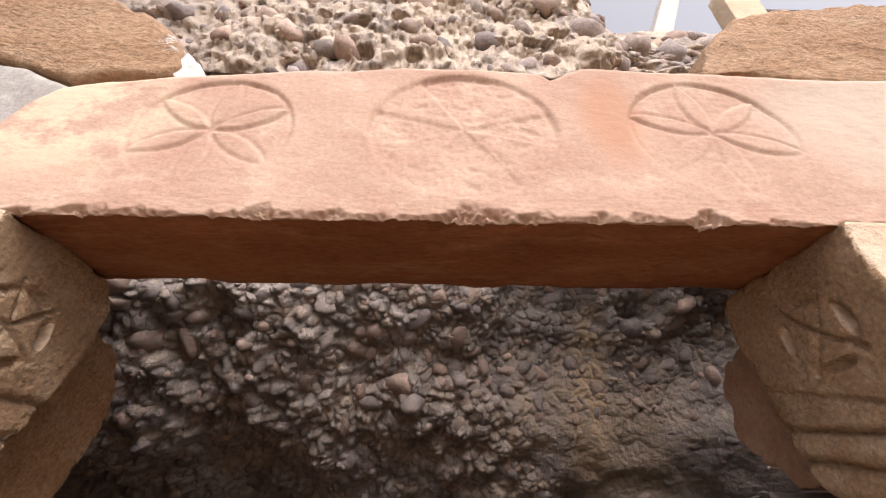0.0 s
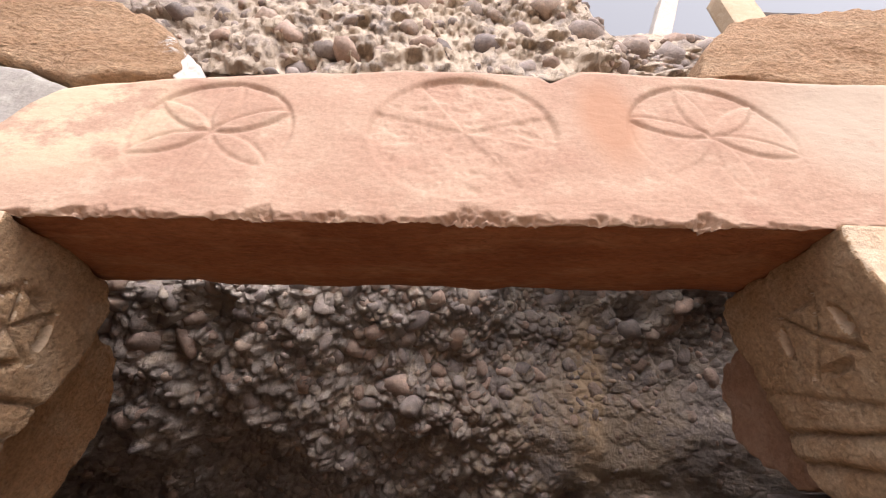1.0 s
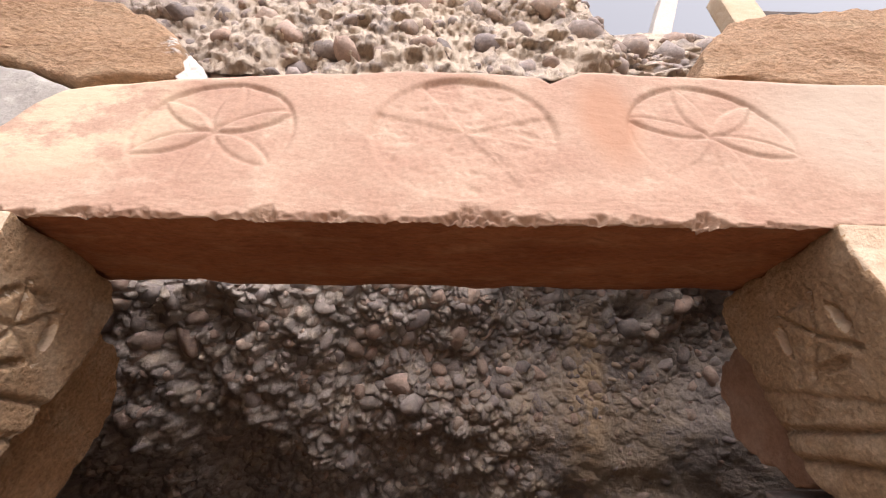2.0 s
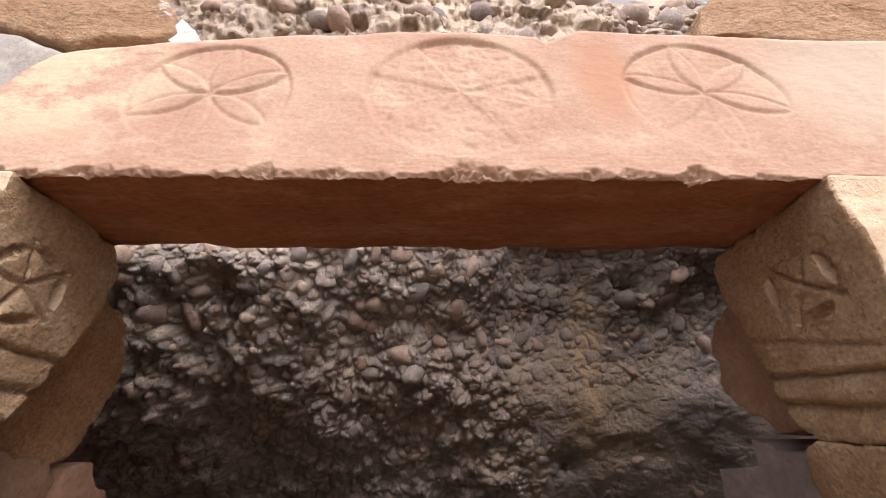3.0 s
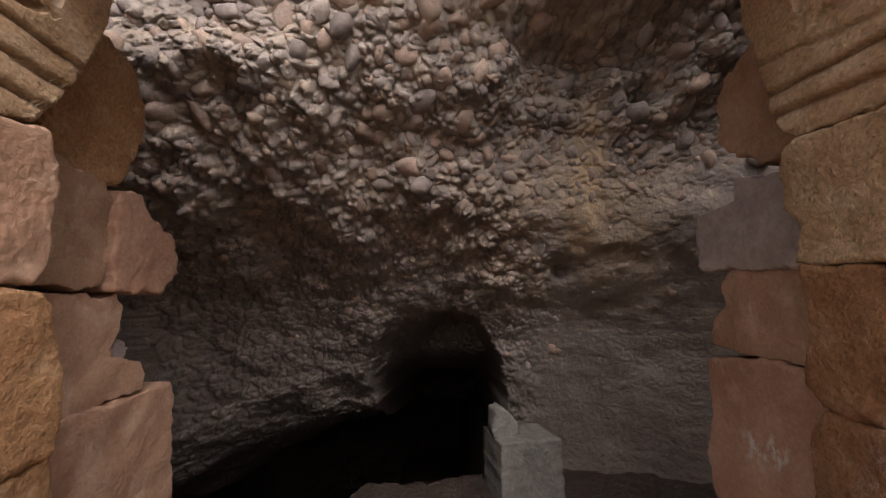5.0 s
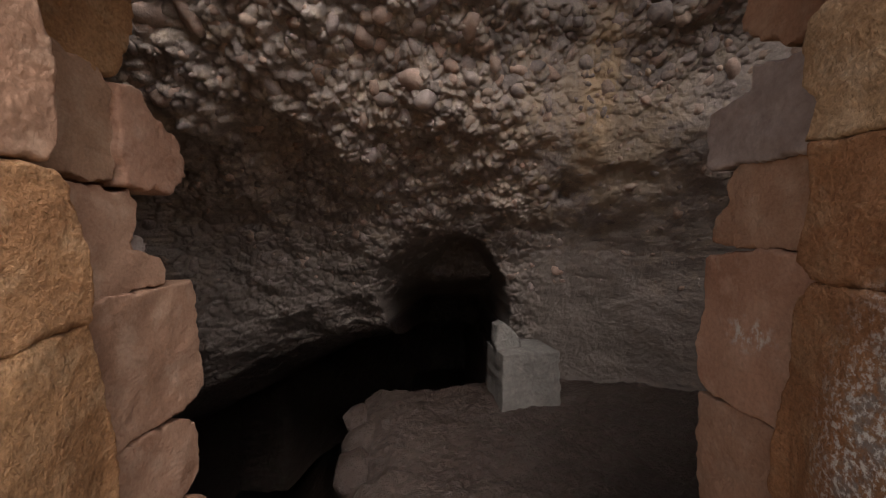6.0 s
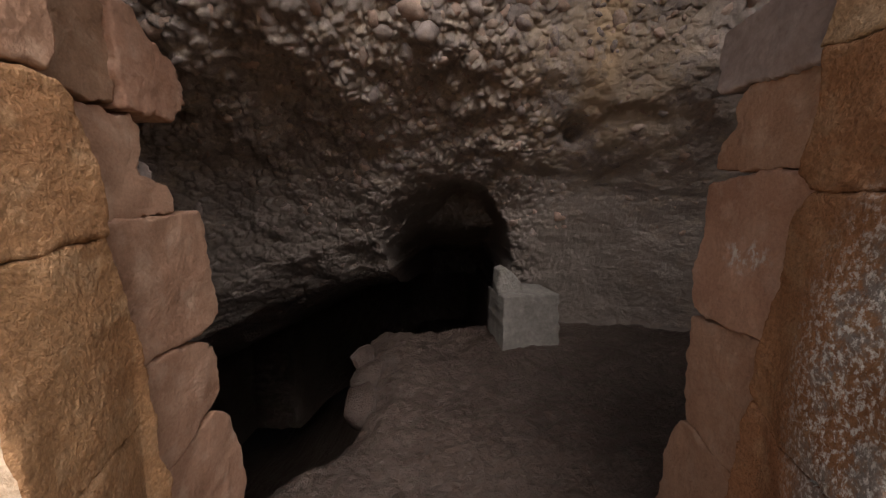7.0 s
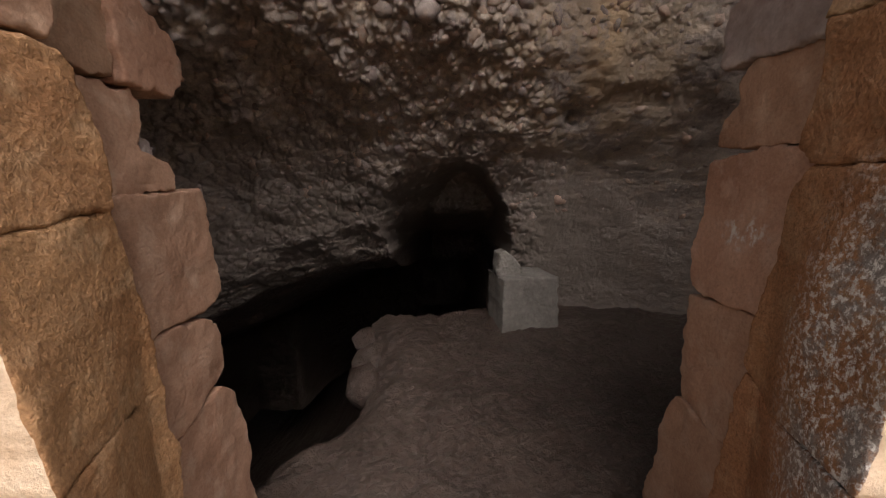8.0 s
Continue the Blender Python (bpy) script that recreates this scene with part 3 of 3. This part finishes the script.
INNER_E = [
    (ROSY, [(0.226, 1.398), (0.308, 1.387), (0.359, 1.382), (0.408, 1.431), (0.45, 1.475), (0.449, 1.56), (0.417, 1.615), (0.317, 1.633), (0.226, 1.633)], 0.0),
    (GREYSTONE, [(0.226, 1.171), (0.332, 1.175), (0.48, 1.187), (0.555, 1.196), (0.559, 1.267), (0.548, 1.322), (0.427, 1.33), (0.419, 1.372), (0.309, 1.351), (0.226, 1.345)], -0.01),
    (SMOOTH, [(0.226, 0.99), (0.352, 0.998), (0.475, 1.006), (0.558, 1.015), (0.533, 1.072), (0.505, 1.11), (0.511, 1.156), (0.467, 1.181), (0.226, 1.167)], 0.0),
    (ROSY, [(0.247, 0.642), (0.438, 0.649), (0.554, 0.643), (0.592, 0.666), (0.615, 0.754), (0.587, 0.847), (0.574, 0.971), (0.487, 0.992), (0.247, 0.981)], -0.004),
    (ROSY, [(0.268, 0.302), (0.623, 0.323), (0.625, 0.459), (0.613, 0.626), (0.435, 0.641), (0.268, 0.635)], 0.003),
    (ROSY, [(0.26, -0.33), (0.74, -0.33), (0.764, -0.115), (0.711, 0.035), (0.688, 0.209), (0.634, 0.318), (0.289, 0.296)], 0.0),
]
for s, stones in ((-1, INNER_W), (1, INNER_E)):
    for mat, out, dx in stones:
        seed += 1
        outline_stone("lining_stone", out, 0.45, reveal(s, 0.650 + dx, 0.666 + dx), mat, jamb[s],
                      "grey sandstone lining block" if mat is GREYSTONE else "", edge=0.010, rings=26, around=200, rough=(0.007, 0.0012), seed=seed, wobble=0.010)

# blocks that rest on the ends of the lintel
facing = lambda a, b, d: (a, 0.02 + d, b)
tilted = lambda a, b, d: (a, 0.012 + d + 0.04 * (b - 2.03), b)
UPPER = "golden sandstone block resting on the end of the lintel"
for out, sd in (([(-1.3, 2.06), (-0.86, 2.10), (-0.73, 2.049), (-0.65, 2.014), (-0.60, 2.035), (-0.495, 2.04), (-0.485, 2.067), (-0.497, 2.105), (-0.559, 2.207), (-0.665, 2.286), (-0.731, 2.321), (-1.3, 2.42)], 41),
                ([(0.53, 2.07), (0.61, 2.085), (0.72, 2.066), (0.87, 2.058), (1.4, 2.058), (1.4, 2.46), (1.12, 2.414), (0.861, 2.367), (0.70, 2.312), (0.584, 2.178)], 42)):
    tagged(outline_stone("upper_block", out, 0.3, tilted, TAN, edge=0.02, rings=40, around=140, rough=(0.008, 0.003), seed=sd),
           UPPER, "stone block", "blocks on the lintel")
tagged(outline_stone("filler_stone", [(-1.2, 1.70), (-0.87, 1.72), (-0.79, 1.80), (-0.71, 1.90), (-0.65, 1.985), (-0.72, 2.03), (-0.87, 2.085), (-1.2, 2.05)],
                     0.25, facing, PALE, edge=0.02, rings=16, seed=43), "pale grey filler stone at the end of the lintel", "stone block")

tagged(outline_stone("mortar_lump", [(-0.478, 2.03), (-0.43, 2.025), (-0.455, 2.075), (-0.49, 2.12), (-0.50, 2.06)], 0.12, facing, PLASTER, edge=0.006,
                     rings=6, around=48, rough=(0.004, 0.002), seed=44), "white mortar lump wedged beside the upper block", "mortar")

# ---- posts over the cliff ----
def post(name, x0, x1, lean, y, z0, z1, mat, thick=0.16):
    ob = outline_stone(name, [(x0, z0), (x1, z0), (x1 + lean, z1), (x0 + lean, z1)], thick, lambda a, b, d: (a, y + d, b), mat,
                       edge=0.01, rings=4, around=48, rough=(0.002, 0.0), seed=60)
    return ob


tagged(post("shelter_post", 1.25, 1.42, 1.0, 1.3, 3.3, 5.6, PLASTER), "pale leaning shelter post standing on the cliff top", "post")
tagged(post("shelter_post", 2.58, 2.92, 0.18, 1.3, 3.3, 5.6, FRONT, 0.15), "broad pale masonry post standing on the cliff top", "post")
tagged(post("dark_rock", 3.1, 4.2, 0.0, 1.35, 3.3, 5.3, DARKWOOD), "dark weathered rock rising behind the cliff top", "rock")

# ---- block and fragment in the cave ----
def turned(cx, cy, cz, yaw):
    return pose(cx, cy, cz, 0, 0, yaw)


bx = turned(0.332, 1.83, 0, 11)
block = outline_stone("stone_block", [(0.0, 0.02), (0.365, 0.025), (0.362, 0.372), (0.2, 0.378), (0.008, 0.37)], 0.33,
                      lambda a, b, d: tuple(bx @ Vector((a, d, b))), BOXSTONE, edge=0.014, rings=20, around=140, rough=(0.009, 0.003), wobble=0.006, seed=51)
tagged(block, "squared pale grey stone block standing on the cave floor", "stone block")
frag = outline_stone("stone_fragment", [(0.0, 0.37), (0.16, 0.365), (0.15, 0.42), (0.115, 0.475), (0.05, 0.535), (0.01, 0.51), (-0.005, 0.43)], 0.11,
                     lambda a, b, d: tuple(bx @ Vector((a + 0.01, 0.10 + d + 0.25 * (b - 0.37), b))), BOXSTONE, edge=0.02, rings=12, around=90, rough=(0.012, 0.003), seed=52)
tagged(frag, "broken greenish grey stone lump lying on the block", "stone fragment")

# ---- cobbles ----
rng = random.Random(7)


def cobble_mesh(k):
    bm = bmesh.new()
    bmesh.ops.create_icosphere(bm, subdivisions=2, radius=1.0)
    for v in bm.verts:
        q = v.co.copy()
        v.co *= 1 + 0.36 * noise.noise(q * 1.2 + Vector((k * 5.0, 0, 0))) + 0.16 * noise.noise(q * 2.4 + Vector((0, k * 3.0, 0)))
    if k % 2:
        # a broken stone: flats knocked off by a few planes
        cut = random.Random(k)
        for _ in range(5):
            way = Vector((cut.uniform(-1, 1), cut.uniform(-1, 1), cut.uniform(-0.6, 1))).normalized()
            far = cut.uniform(0.55, 0.8)
            for v in bm.verts:
                over = v.co.dot(way) - far
                if over > 0:
                    v.co -= way * over * 0.9
    me = bpy.data.meshes.new("cobble")
    bm.to_mesh(me)
    bm.free()
    me.polygons.foreach_set("use_smooth", [True] * len(me.polygons))
    me.materials.append(COBBLE)
    return me


COBBLES = [cobble_mesh(k) for k in range(9)]
placed, cells = [], {}


def free(x, s, r):
    i, j = int(x / 0.16), int(s / 0.16)
    for a in (-1, 0, 1):
        for b in (-1, 0, 1):
            for X, S, R in cells.get((i + a, j + b), ()):
                if (X - x) ** 2 + (S - s) ** 2 < (0.86 * (R + r)) ** 2:
                    return False
    cells.setdefault((i, j), []).append((x, s, r))
    return True


S_LOW, S_TOP = float(np.interp(0.75, prof[::1, 1], plen)), float(np.interp(3.3, prof[:17, 1], plen[:17])) + 0.5
for rmin, rmax, tries in ((0.065, 0.10, 700), (0.045, 0.066, 800), (0.036, 0.055, 3200), (0.022, 0.036, 10000), (0.012, 0.021, 20000)):
    for _ in range(tries):
        x, s = rng.uniform(-1.6, 1.6), rng.uniform(S_LOW, S_TOP)
        px, py, pz = rock_point(x, s)
        sparse = float(smooth(1.8, 1.4, pz)) if rmin > 0.02 else float(smooth(1.6, 1.05, pz))
        if rng.random() < 0.93 * min(1.0, mud(px, pz) + sparse) or ((pz < 1.25 and rock_hollow(px, pz) > 0.25)):
            continue
        if rmin > 0.055 and pz < 2.38:
            continue
        if rmin > 0.04 and pz < 2.3 and rng.random() < (0.6 if px < 0.0 and pz > 1.6 else 0.92):
            continue
        r = rng.uniform(rmin, rmax)
        if free(x, s, r):
            placed.append((x, s, r))
singles, rest = [], []
for x, s, r in placed:
    c = rock_at(x, s)
    u, v = rock_at(x + 0.03, s) - rock_at(x - 0.03, s), rock_at(x, s + 0.03) - rock_at(x, s - 0.03)
    nrm = u.cross(v).normalized()
    if nrm.y > 0:
        nrm = -nrm
    turn = nrm.to_track_quat("Z", "Y").to_matrix().to_4x4() @ pose(0, 0, 0, rng.uniform(-25, 25), rng.uniform(-25, 25), rng.uniform(0, 360))
    size = Matrix.Diagonal((r * rng.uniform(1.0, 1.5), r * rng.uniform(0.7, 1.05), r * rng.uniform(0.6, 0.95), 1))
    m = Matrix.Translation(c + nrm * r * rng.uniform(-0.78, -0.2 - 0.4 * float(smooth(1.9, 1.5, c.z)))) @ turn @ size
    near = abs(x) < 0.95 and 1.2 < c.z < 2.4
    (singles if near and r > 0.022 and len(singles) < 300 else rest).append((m, rng.randrange(9)))
for m, k in singles:
    ob = new("cobble", COBBLES[k])
    ob.parent = rock
    ob.matrix_world = m
jv, jf = [], []
tables = [([v.co.copy() for v in me.vertices], [tuple(p.vertices) for p in me.polygons]) for me in COBBLES]
for m, k in rest:
    o = len(jv)
    jv += [m @ v for v in tables[k][0]]
    jf += [tuple(o + i for i in f) for f in tables[k][1]]
tagged(mesh_part("cobble_bed", jv, jf, COBBLE, rock), "grey river cobbles set in the rock", kind="stuff")

# ---- rounded stones along the edge of the cave floor ----
EDGE_MESHES = []
for k in range(3):
    me = COBBLES[k].copy()
    me.materials.clear()
    me.materials.append(EARTH_AND_SHADE)
    EDGE_MESHES.append(me)
for k, (y, size) in enumerate(((2.08, 0.11), (1.86, 0.13), (1.62, 0.12))):
    x = floor_edge(y) - 0.05
    ob = new("edge_stone", EDGE_MESHES[k % 3])
    ob.matrix_world = pose(x, y, floor_z(x + 0.2, y) - 0.15, 10 * k, 5, 12 * k) @ Matrix.Diagonal((size, size * 1.3, size * 0.9, 1))
    tagged(ob, "rounded muddy stone bedded along the edge of the floor", "stone", "stones along the floor edge")
